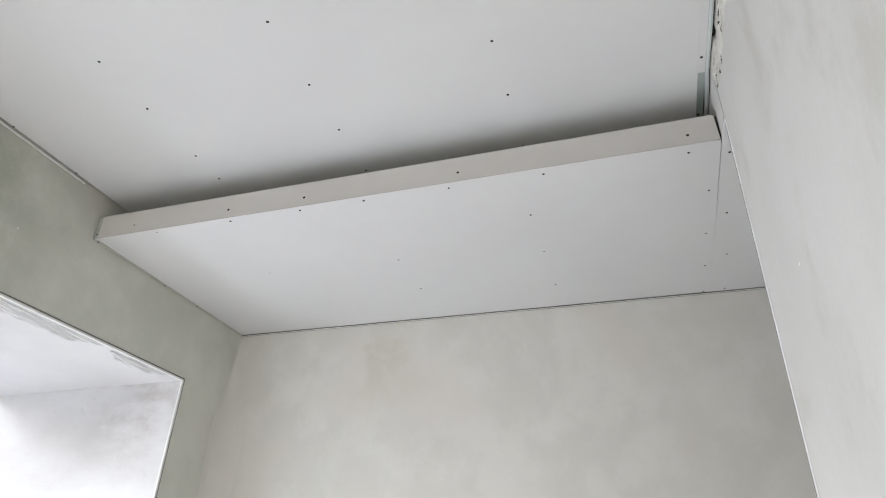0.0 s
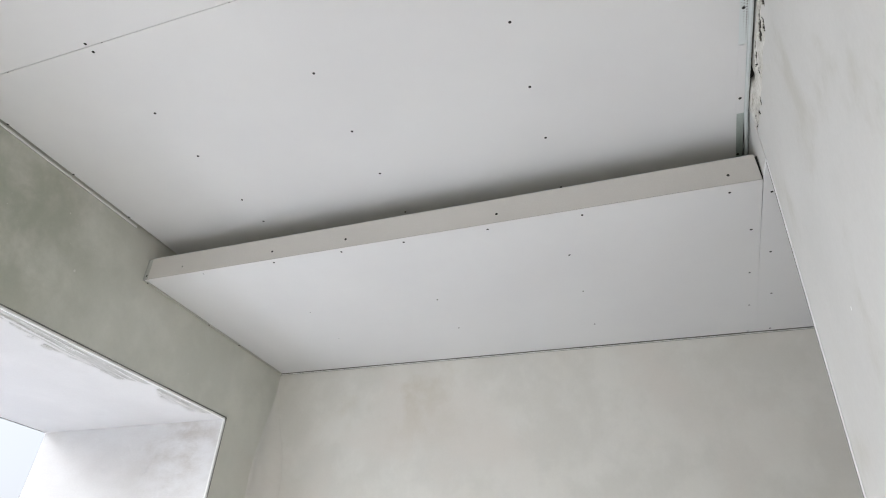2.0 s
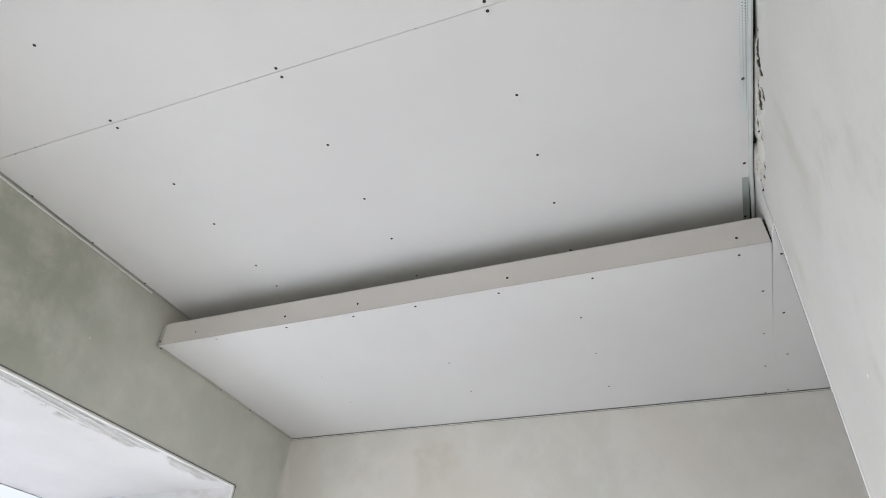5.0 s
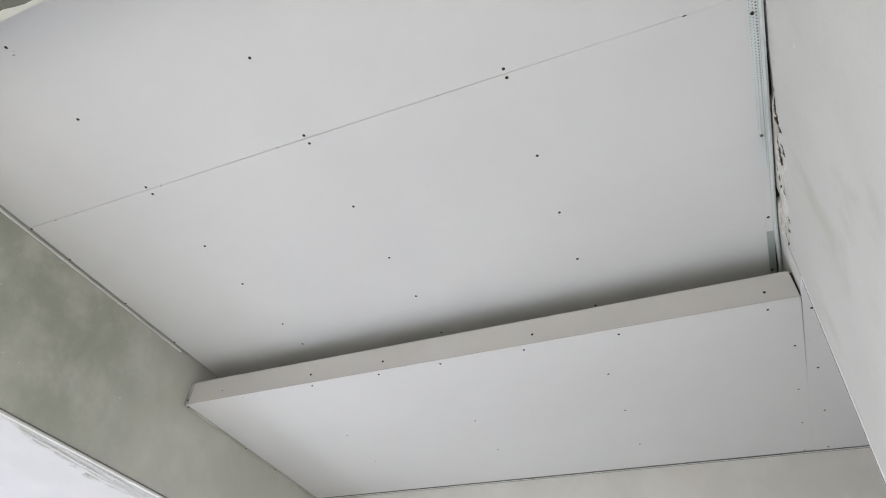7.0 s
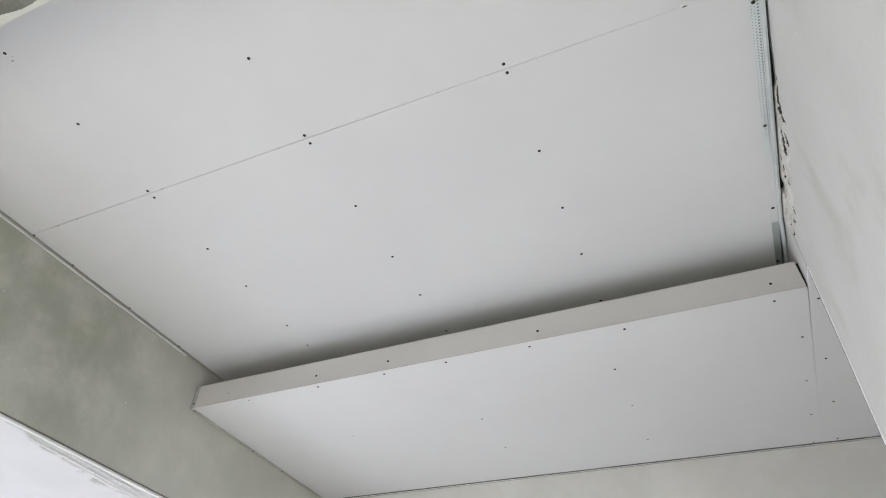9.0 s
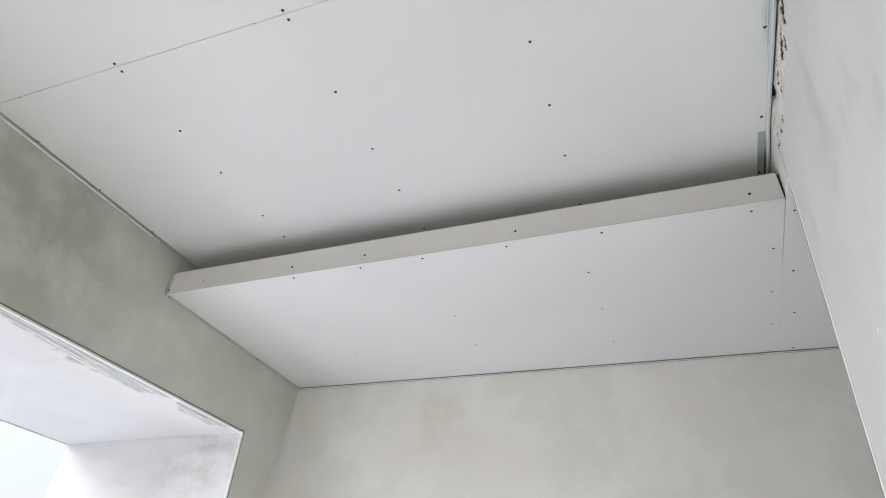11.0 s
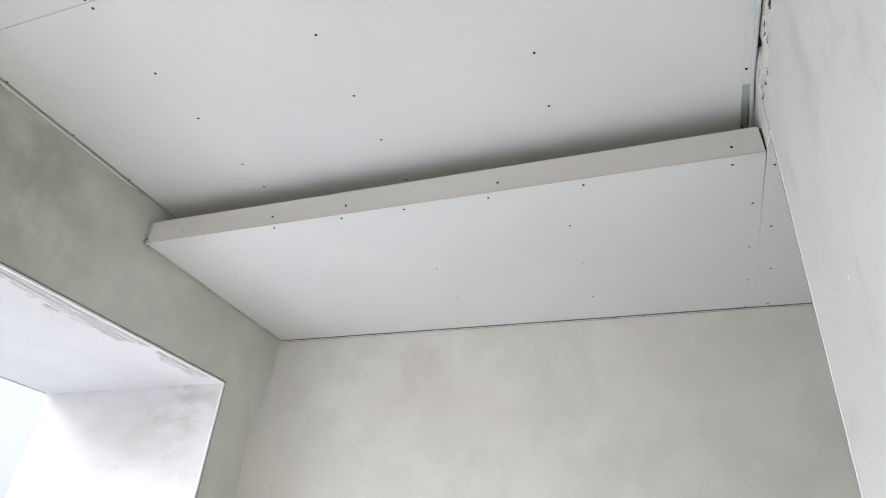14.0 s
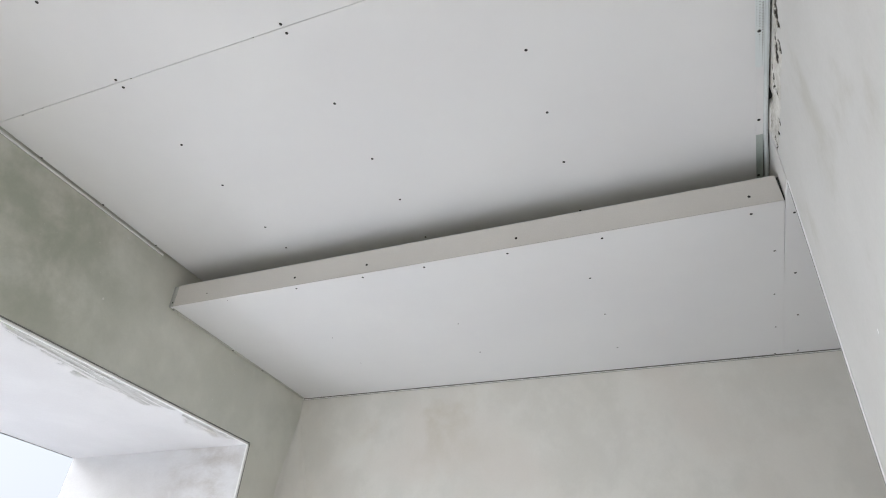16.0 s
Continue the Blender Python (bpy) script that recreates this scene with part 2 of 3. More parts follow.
# white lining of the opening: head with rough strip along its edge, and jambs
def head_push(p):
    """Putty head; two smeared patches of bare mortar lie along its inner edge."""
    near = XL - p.x
    reach = 0.12 * smooth(0.05, 0.62, p.y) * smooth(1.22, 1.02, p.y) + 0.095 * smooth(1.16, 1.30, p.y) * smooth(1.585, 1.50, p.y)
    reach *= 1 + 0.35 * noise.noise((p.y * 4.5, near * 9, 1.0)) + 0.25 * noise.noise((p.y * 17, near * 30, 2.0))
    patch = smooth(0.006, 0.012, near) * smooth(reach + 0.012, reach - 0.012, near)
    streak = noise.fractal((near * 75 - p.y * 4.5, p.y * 2.2, 2.0), 0.85, 2.0, 5)
    d = patch * min(max(0.5 + 0.75 * streak, 0.0), 1.0)
    rim = smooth(0.018, 0.0, abs(near - reach)) * (reach > 0.03) * max(0.0, noise.noise((p.y * 9, 3.0, 5.0)))
    z = z_head(p.x, p.y) + 0.010 * d * (1 + noise.noise((p.x * 40, p.y * 8, 6.0))) + 0.0012 * noise.noise((p.x * 7, p.y * 4, 0.0)) - 0.003 * rim
    return Vector((p.x, p.y, z)), max(d, 1.3 * rim * patch)


bm = bmesh.new()
sheet(bm, (XL - 0.004, 0.05, 0), (-0.20, 0, 0), (0, Y_JAMB - 0.05, 0), 130, 520, head_push, lambda d: 1 if d > 0.74 else 2 if d > 0.22 else 0)
sheet(bm, (XL - 0.204, 0.05, 0), (-0.949, 0, 0), (0, Y_JAMB - 0.05, 0), 40, 60, head_push)
sheet(bm, (XL - 0.004, -1.30, 0), (-1.149, 0, 0), (0, 1.35, 0), 40, 40, head_push)
structure("opening_head", bm, [PUTTY, MORTAR, MORTAR_THIN], "white putty head of the opening with smeared grey mortar along its edge", "reveal")


def jamb_push(p):
    dent = 0.012 * max(0.0, noise.noise((p.x * 19, 2.0, p.z * 23)) - 0.38) * smooth(0.62, 0.30, math.hypot(p.x + 0.15, p.z - 2.15)) + 0.0015 * noise.noise((p.x * 4, 0.0, p.z * 4))
    return Vector((p.x, p.y + dent + jamb_lean(p.z), p.z)), 0.0


bm = bmesh.new()
sheet(bm, (XL - 0.004, Y_JAMB, 0.0), (-1.149, 0, 0), (0, 0, HEAD + 0.008), 150, 300, jamb_push)
structure("opening_jamb", bm, PUTTY_STAINED, "white putty jamb of the opening with brownish stains", "reveal")
bm = bmesh.new()
sheet(bm, (XL - 0.004, -1.297, 0.0), (0, 0, HEAD + 0.02), (-1.149, 0, 0), 10, 10, lambda p: (p, 0.0))
structure("opening_jamb", bm, PUTTY, "plain white putty jamb of the opening", "reveal")

# outer edge of the head, a thin dark sealing strip
bm = bmesh.new()
prism(bm, [(-1.104, -1.28), (-1.098, -1.28), (-1.098, Y_JAMB - 0.01), (-1.104, Y_JAMB - 0.01)],
      lambda x, y: z_head(x, y) - 0.0012, lambda x, y: z_head(x, y) + 0.02)
structure("trim", bm, SHADOW_GAP, "thin dark sealing strip at the outer edge of the head", "trim")

# corner bead round the opening
bead = tagged(new("corner_bead"), "white plastic corner bead with a grey metal edge round the opening", "corner bead")
bm = bmesh.new()
prism(bm, [(XL - 0.010, -1.29), (XL + 0.001, -1.29), (XL + 0.001, Y_JAMB - 0.001), (XL - 0.010, Y_JAMB - 0.001)],
      lambda x, y: z_head(x, y) - 0.003, lambda x, y: z_head(x, y) + 0.006, bevel=0.0015)
part("head_bead", bm, BEAD, bead)
bm = bmesh.new()
box(bm, XL - 0.010, XL + 0.001, Y_JAMB - 0.004, Y_JAMB + 0.006, 0.0, HEAD - 0.004, bevel=0.0015)
for w in bm.verts:
    w.co.y += jamb_lean(w.co.z)
part("jamb_bead", bm, BEAD, bead)
bm = bmesh.new()
prism(bm, [(XL + 0.0002, -1.29), (XL + 0.002, -1.29), (XL + 0.002, Y_JAMB + 0.004), (XL + 0.0002, Y_JAMB + 0.004)],
      lambda x, y: z_head(x, y) + 0.0065, lambda x, y: z_head(x, y) + 0.0105)
part("head_edge", bm, SHADOW_GAP, bead, "thin grey metal edge")
bm = bmesh.new()
box(bm, XL + 0.0002, XL + 0.002, Y_JAMB + 0.0065, Y_JAMB + 0.0095, 0.0, HEAD + 0.006)
for w in bm.verts:
    w.co.y += jamb_lean(w.co.z)
part("jamb_edge", bm, SHADOW_GAP, bead, "thin grey metal edge")

# back wall, slightly out of square, running on past the right-hand opening
def back_push(p):
    return Vector((p.x, y_back(p.x) + 0.0015 * noise.noise((p.x * 2.2, p.z * 2.2, 5.0)), p.z)), 0.0


bm = bmesh.new()
sheet(bm, (XL, 0, 0), (4.2, 0, 0), (0, 0, 3.05), 60, 44, back_push)
prism(bm, [(XL, y_back(XL) + 0.004), (4.3, y_back(4.3) + 0.004), (4.3, 2.35), (XL, 2.35)], 0.0, 3.05)
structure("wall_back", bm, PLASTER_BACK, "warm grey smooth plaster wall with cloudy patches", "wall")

# soft rounded inner corner between the left and the back wall
bm = bmesh.new()
steps, rows = 8, 24
grid = []
for k in range(rows + 1):
    z = 2.68 * k / rows
    rad = 0.11 * (1 - smooth(2.10, 2.64, z)) + 0.003
    cx, cy = XL + rad, y_back(XL) - rad
    arc = [(cx - rad * math.cos(a) + 0.0003, cy + rad * math.sin(a) - 0.0006) for a in [math.pi / 2 * i / steps for i in range(steps + 1)]]
    arc = [(XL - 0.004, arc[0][1] - 0.01), *arc, (arc[-1][0] + 0.01, y_back(XL) + 0.006)]
    grid.append([bm.verts.new((x, y, z)) for x, y in arc])
for k in range(rows):
    for i in range(steps + 2):
        f = bm.faces.new((grid[k][i], grid[k][i + 1], grid[k + 1][i + 1], grid[k + 1][i]))
        f.smooth = True
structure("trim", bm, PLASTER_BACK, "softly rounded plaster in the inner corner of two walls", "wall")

# right wall with a chipped strip under the ceiling
def top_lean(y):
    """How far the wall's top edge and its profile stand out from the wall's face."""
    return 0.007 * (1 - smooth(0.78, 1.02, y))


def joint_gap(y):
    """Open joint between the profile and the wall: a wedge, then a hole, else a hairline."""
    return (0.0004 + 0.0014 * smooth(0.0, 0.12, y) * smooth(0.31, 0.27, y) + 0.0042 * smooth(0.13, 0.26, y) * smooth(0.31, 0.28, y)
            + 0.0095 * smooth(0.638, 0.652, y) * smooth(0.703, 0.688, y) - 0.0022 * smooth(0.70, 0.72, y) * smooth(0.86, 0.83, y)
            + 0.0012 * noise.noise((y * 60, 1.0, 2.0)) * smooth(0.28, 0.33, y))


def chip_edge(y):
    """Lower edge of the chipped strip."""
    return (2.884 - 0.030 * smooth(0.27, 0.39, y) - 0.038 * smooth(0.38, 0.44, y) - 0.012 * smooth(0.47, 0.60, y)
            + 0.012 * noise.noise((y * 14, 1.0, 3.0)) + 0.006 * noise.noise((y * 50, 4.0, 3.0)))


def near_line(y, z, ends, width):
    """1 on a broken line through the ends, 0 away from it; widths along y, three times as much along z."""
    best = 9.0
    for (ya, za), (yb, zb) in zip(ends, ends[1:]):
        k = ((y - ya) * (yb - ya) * 9 + (z - za) * (zb - za)) / ((yb - ya) ** 2 * 9 + (zb - za) ** 2)
        k = min(max(k, 0.0), 1.0)
        best = min(best, math.hypot(y - ya - k * (yb - ya), (z - za - k * (zb - za)) / 3.0))
    return smooth(width, width * 0.55, best)


CRACKS = (([(0.255, 2.896), (0.30, 2.880), (0.335, 2.874), (0.358, 2.858), (0.369, 2.846)], 0.0042),
          ([(0.345, 2.896), (0.352, 2.878), (0.362, 2.862)], 0.0034),
          ([(0.402, 2.872), (0.425, 2.858), (0.452, 2.866), (0.470, 2.846), (0.490, 2.856)], 0.0036),
          ([(0.408, 2.838), (0.436, 2.828)], 0.0022),
          ([(0.525, 2.884), (0.56, 2.874), (0.605, 2.866)], 0.0018),
          ([(0.592, 2.846), (0.600, 2.826)], 0.0026),
          ([(0.684, 2.812), (0.694, 2.816)], 0.0036), ([(0.733, 2.808), (0.741, 2.812)], 0.0036),
          ([(0.772, 2.842), (0.800, 2.830), (0.812, 2.812)], 0.0018), ([(0.790, 2.812), (0.826, 2.818)], 0.0016))


def right_push(p):
    wy = p.y + 0.007 * noise.noise((p.y * 70, p.z * 40, 1.0))
    wz = p.z + 0.014 * noise.noise((p.y * 60, p.z * 30, 6.0))
    zone = smooth(0.0, 0.010, p.z - chip_edge(p.y)) * smooth(0.265, 0.30, p.y) * smooth(0.84, 0.78, p.y)
    crack = 0.0
    if p.z > 2.78 and 0.2 < p.y < 0.86:
        grit = 0.65 + 0.9 * noise.noise((p.y * 130, p.z * 60, 9.0))
        crack = max(min(1.0, near_line(wy, wz, ends, wide * 1.25) * (0.5 + grit)) for ends, wide in CRACKS)
    lump = noise.fractal((p.y * 20, p.z * 30, 3.0), 1.0, 2.0, 4)
    x = x_right(p.y, p.z) - top_lean(p.y) * smooth(2.795, 2.895, p.z) + joint_gap(p.y) * smooth(2.862, 2.893, p.z)
    x += zone * (0.0004 + 0.0034 * lump * smooth(2.90, 2.87, p.z)) + 0.007 * crack + 0.0012 * noise.noise((p.y * 3, p.z * 3, 9.0))
    return Vector((x, p.y, p.z)), 10.0 if crack > 0.45 else zone


Y_END = 0.822
bm = bmesh.new()
sheet(bm, (0, Y_END, 2.77), (0, -0.67, 0), (0, 0, 0.16), 640, 110, right_push, lambda d: 1 if d > 4.0 else 2 if d > 0.45 else 0)
sheet(bm, (0, Y_END, 0), (0, -0.67, 0), (0, 0, 2.77), 30, 60, right_push)
sheet(bm, (0, Y_END - 0.67, 0), (0, -3.5, 0), (0, 0, 2.93), 60, 120, right_push)
prism(bm, [(2.50, -3.4), (2.60, -3.4), (2.60, Y_END), (2.50, Y_END)], 0.0, 3.05)
for z0, z1 in ((0.0, 1.35), (1.35, 2.69)):
    q = [bm.verts.new(c) for c in ((x_right(Y_END, z0), Y_END, z0), (2.50, Y_END, z0), (2.50, Y_END, z1), (x_right(Y_END, z1), Y_END, z1))]
    bm.faces.new(q[::-1])
structure("wall_right", bm, [PLASTER_PALE, CRACK_VOID, CHIPPED], "pale plaster wall, chipped and broken along its top edge", "wall")

# lintel over the opening beside the right wall
bm = bmesh.new()
prism(bm, [(x_right(Y_END) - 0.0015, Y_END), (2.60, Y_END), (2.60, 2.05), (2.505, 2.05), (x_right(1.04) + 0.0015, 1.04)], lambda x, y: z_soffit(x, y) + 0.016, 3.05)
structure("lintel", bm, PLASTER_PALE, "pale plaster lintel above the boxed ceiling", "lintel")

def corner_strip(bm, out, y0, y1):
    """An upright strip on the outer corner of the right wall, following its lean."""
    for z0, z1 in ((0.0, 1.35), (1.35, 2.688)):
        rings = []
        for z in (z0, z1):
            x = x_right(Y_END, z) - out
            rings.append([bm.verts.new((x + dx, y, z)) for dx, y in ((0, y0), (0.008, y0), (0.008, y1), (0, y1))])
        for i in range(4):
            bm.faces.new((rings[0][i], rings[0][(i + 1) % 4], rings[1][(i + 1) % 4], rings[1][i]))


bm = bmesh.new()
corner_strip(bm, 0.0015, Y_END - 0.011, Y_END + 0.001)
structure("trim", bm, PUTTY, "white corner bead on the outer corner of the wall", "trim")
# Thin dark grey line just behind the bead.
bm = bmesh.new()
corner_strip(bm, 0.0021, Y_END + 0.0012, Y_END + 0.0042)
structure("trim", bm, SHADOW_GAP, "thin dark grey strip behind the corner bead", "trim")

# walls that close the place
bm = bmesh.new()
box(bm, 2.60, 4.30, Y_END - 0.12, Y_END, 0.0, 3.05)
structure("wall_side_room", bm, PLASTER, "plain grey plaster wall", "wall")
bm = bmesh.new()
box(bm, 4.25, 4.40, Y_END, 2.15, 0.0, 3.05)
structure("wall_far_side", bm, PLASTER, "plain grey plaster wall", "wall")
# Unseen rear wall; its opening is added for the lamp there.
bm = bmesh.new()
for x0, x1, z0, z1 in ((-1.1, 0.1, 0, 3.05), (1.7, 2.62, 0, 3.05), (0.1, 1.7, 0, 0.75), (0.1, 1.7, 2.25, 3.05)):
    box(bm, x0, x1, -3.55, -3.40, z0, z1)
structure("wall_rear", bm, PLASTER, "plain grey plaster wall, unseen, with an opening added for the rear lamp", "wall")

# plastered beam and rear ceiling behind the boarded ceiling
def beam_push(p):
    near = p.y + 0.635
    d = smooth(-0.03, -0.004, near + 0.016 * noise.noise((p.x * 9, p.y * 9, 0.0)))
    return Vector((p.x, p.y, p.z + 0.004 * noise.fractal((p.x * 9, p.y * 9, 1.0), 1.0, 2.0, 4) * (1 - d))), d


bm = bmesh.new()
sheet(bm, (XL, -1.0, 2.82), (0, 0.365, 0), (0.4, 0, 0), 90, 60, beam_push, lambda d: 1 if d > 0.5 else 0)
sheet(bm, (XL + 0.4, -1.0, 2.82), (0, 0.265, 0), (0.8, 0, 0), 90, 200, beam_push, lambda d: 1 if d > 0.5 else 0)
sheet(bm, (XL + 0.4, -0.735, 2.82), (0, 0.1, 0), (0.8, 0, 0), 70, 560, beam_push, lambda d: 1 if d > 0.5 else 0)
sheet(bm, (XL + 1.2, -1.0, 2.82), (0, 0.365, 0), (1.17, 0, 0), 90, 120, beam_push, lambda d: 1 if d > 0.5 else 0)
box(bm, XL, 2.43, -1.0, -0.637, 2.826, 3.05)
structure("ceiling_beam", bm, [CONCRETE, PLASTER_GREY], "rough grey plastered ceiling beam with a pale edge", "beam")
bm = bmesh.new()
box(bm, XL, 2.43, -3.40, -1.0, 2.88, 3.05)
structure("ceiling_rear", bm, PLASTER, "plain plastered ceiling", "ceiling")

# ---- boarded ceiling ----
BX = XL + 0.0125
bm = bmesh.new()
def ceiling_edge(y):
    return x_right(y) - 0.018 - top_lean(y)
prism(bm, [(BX, SEAM + 0.0008), (1.3, SEAM - 0.0041), (ceiling_edge(0), SEAM - 0.0092), (ceiling_edge(2.0), 2.02), (BX, 2.02)], ZC, ZC + THICK, bevel=0.0003)
prism(bm, [(BX, -0.632), (ceiling_edge(-0.6), -0.632), (ceiling_edge(0), SEAM - 0.0096), (1.3, SEAM - 0.0057), (BX, SEAM - 0.0008)], ZC, ZC + THICK, bevel=0.0003)
ceiling = structure("ceiling", bm, BOARD, "pale grey plasterboard ceiling with an unfilled joint and screws", "ceiling")
bm = bmesh.new()
box(bm, XL, 2.52, -0.637, 2.1, 3.0, 3.05)
structure("ceiling_slab", bm, PLASTER, "plain slab above the boarded ceiling", "ceiling")
bm = bmesh.new()
for y in (SEAM - 0.005,):
    box(bm, BX, 2.43, y - 0.03, y + 0.03, ZC + THICK + 0.0005, ZC + THICK + 0.02)
tagged(part("seam_profile", bm, SHADOW_GAP, ceiling), "steel profile above the board joint")


def screw_mesh():
    """A countersunk screw head with a cross slot, pointing down, in a slight dimple."""
    bm = bmesh.new()
    n, rings = 14, ((0.0052, 0.0), (0.0046, -0.0011), (0.0030, -0.0013), (0.0022, -0.0004))
    loops = [[bm.verts.new((r * math.cos(2 * math.pi * i / n), r * math.sin(2 * math.pi * i / n), z)) for i in range(n)] for r, z in rings]
    for a, b in zip(loops, loops[1:]):
        for i in range(n):
            bm.faces.new((a[i], b[i], b[(i + 1) % n], a[(i + 1) % n]))
    bm.faces.new(loops[-1][::-1])
    mesh = bpy.data.meshes.new("screw")
    bm.normal_update()
    bm.to_mesh(mesh)
    bm.free()
    mesh.materials.append(SCREW)
    return mesh


SCREW_MESH = screw_mesh()


def screw(parent, x, y, z, turn=None, size=1.0):
    ob = new("screw", SCREW_MESH)
    ob.parent = parent
    m = Matrix.Translation((x, y, z)) @ (turn or Matrix.Identity(4))
    ob.matrix_local = m @ pose(0, 0, 0, random.uniform(-5, 5), random.uniform(-5, 5), random.uniform(0, 90)) @ Matrix.Diagonal((size, size, size, 1))
    return ob


# rows of screws along the hidden profiles
for x, ys in ((0.600, (-0.561, -0.315, -0.031, 0.0, 0.268, 0.494, 0.770, 0.925)),
              (1.200, (-0.490, -0.304, -0.034, -0.003, 0.272, 0.540, 0.775, 1.03)),
              (1.815, (-0.565, -0.305, -0.040, -0.012, 0.270, 0.520, 0.761, 1.046))):
    for y in ys:
        screw(ceiling, x + 0.012 * (x > 1.5) * y, y, ZC, size=0.92)
for y in (-0.58, -0.30, -0.012, 0.16, 0.445, 0.739):
    screw(ceiling, BX + 0.001, y, ZC, size=0.9)

# ---- dropped box ----
ceiling_box = tagged(new("ceiling_box"), "dropped plasterboard ceiling box with visible screws, open slot above its front", "ceiling box")
X_END = x_right(YF) - 0.004
bm = bmesh.new()
prism(bm, [(XL + 0.0165, YF + 0.0005), (X_END, YF + 0.0005), (X_END + 0.060, y_back(2.5) - 0.0115), (XL + 0.0160, y_back(XL) - 0.011)],
      z_soffit, lambda x, y: z_soffit(x, y) + THICK, bevel=0.0004)
for f in bm.faces:
    f.normal_update()
    f.material_index = 1 if f.normal.z > 0.9 else 0
bottom = part("bottom_board", bm, [BOARD, BACK_BOUNCE], ceiling_box)
bm = bmesh.new()
prism(bm, [(X_END + 0.0010, Y_END + 0.006), (4.25, Y_END + 0.006), (4.25, y_back(4.25) - 0.010), (X_END + 0.0602, y_back(2.5) - 0.0112), (X_END + 0.0300, 1.5), (X_END + 0.0020, YF)],
      lambda x, y: z_soffit(x, y) - 0.0004, lambda x, y: z_soffit(x, y) + THICK, bevel=0.0003)
side = part("side_board", bm, BOARD, ceiling_box)
bm = bmesh.new()
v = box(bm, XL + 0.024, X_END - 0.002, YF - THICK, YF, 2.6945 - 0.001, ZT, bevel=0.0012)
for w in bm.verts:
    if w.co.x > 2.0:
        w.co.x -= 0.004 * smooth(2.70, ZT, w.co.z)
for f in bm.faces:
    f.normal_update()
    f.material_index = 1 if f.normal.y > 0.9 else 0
front = part("front_board", bm, [BOARD_FACE, BACK_BOUNCE], ceiling_box, "off-white front board")
bm = bmesh.new()
box(bm, XL + 0.026, X_END - 0.014, YF - 0.0118, YF + 0.0006, ZT + 0.0003, ZT + 0.0012)
part("top_flange", bm, ZINC_PALE, ceiling_box, "thin pale steel flange")
bm = bmesh.new()
box(bm, XL + 0.003, XL + 0.030, YF - 0.0085, YF - 0.0075, 2.696, ZT - 0.001)
box(bm, XL + 0.001, XL + 0.004, YF - 0.0125, YF, 2.695, ZT - 0.001)
end = part("end_profile", bm, WEB, ceiling_box, "galvanised steel end profile")
bm = bmesh.new()
box(bm, XL + 0.03, X_END, YF + 0.03, YF + 0.031, 2.72, ZT)
part("back_flange", bm, ZINC, ceiling_box)
# Black strips stand for the shade in the slot and end gap.
bm = bmesh.new()
box(bm, XL + 0.026, X_END - 0.013, YF + 0.0008, YF + 0.002, 2.72, ZT + 0.007)
box(bm, X_END - 0.010, X_END + 0.003, YF - 0.0045, YF - 0.0035, 2.700, ZT - 0.003)
part("slot_shade", bm, GAP_BLACK, ceiling_box, "black strips for the shade in the slot and the end gap")
bm = bmesh.new()
box(bm, XL + 0.013, X_END - 0.002, YF - THICK - 0.0003, YF, 2.6918, 2.6932, bevel=0.0005)
part("edge_bead", bm, BOARD, ceiling_box, "pale bead along the lower front edge")
# Shadow line above the bead, laid on as a grey strip.
bm = bmesh.new()
box(bm, XL + 0.026, X_END - 0.004, YF - THICK - 0.0005, YF - THICK + 0.001, 2.6950, 2.6959)
part("edge_shadow_line", bm, WEB, ceiling_box, "thin grey strip for the shadow line above the bead")

for x, y in ((2.373, 0.962), (1.902, 0.955), (1.566, 0.950), (1.242, 0.946), (0.983, 0.944), (0.683, 0.943), (0.344, 0.943),
             (2.453, 1.204), (2.467, 1.515), (2.484, 1.800), (2.495, 2.070), (1.819, 1.201), (1.829, 1.497), (1.835, 1.822), (1.842, 2.070),
             (1.213, 1.411), (1.218, 1.705), (1.221, 2.055), (0.604, 1.380), (0.604, 1.668), (0.602, 2.036)):
    screw(bottom, x, y, z_soffit(x, y), size=0.5 if x < 0.65 else 0.9 if y < 1.3 else 0.75)
for y in (0.941, 1.366, 1.614):
    screw(bottom, XL + 0.0085, y, z_soffit(0, y) - 0.0023, size=0.85)
for x, y in ((2.500, 0.992), (2.529, 1.373), (2.562, 1.711), (2.587, 2.058)):
    screw(side, x, y, z_soffit(x, y) - 0.001, size=0.9)
FRONT = pose(0, 0, 0, -90)
for x in (0.244, 0.683, 1.009, 1.608, 2.374):
    screw(front, x, YF - THICK, 2.731, FRONT, size=0.95 if x > 0.4 else 0.65)
screw(end, XL + 0.012, YF - 0.009, 2.716, FRONT, size=0.8)

# ---- edge profiles ----
def edge_profile(label):
    return tagged(new("edge_profile"), label, "steel profile", "edge profiles")


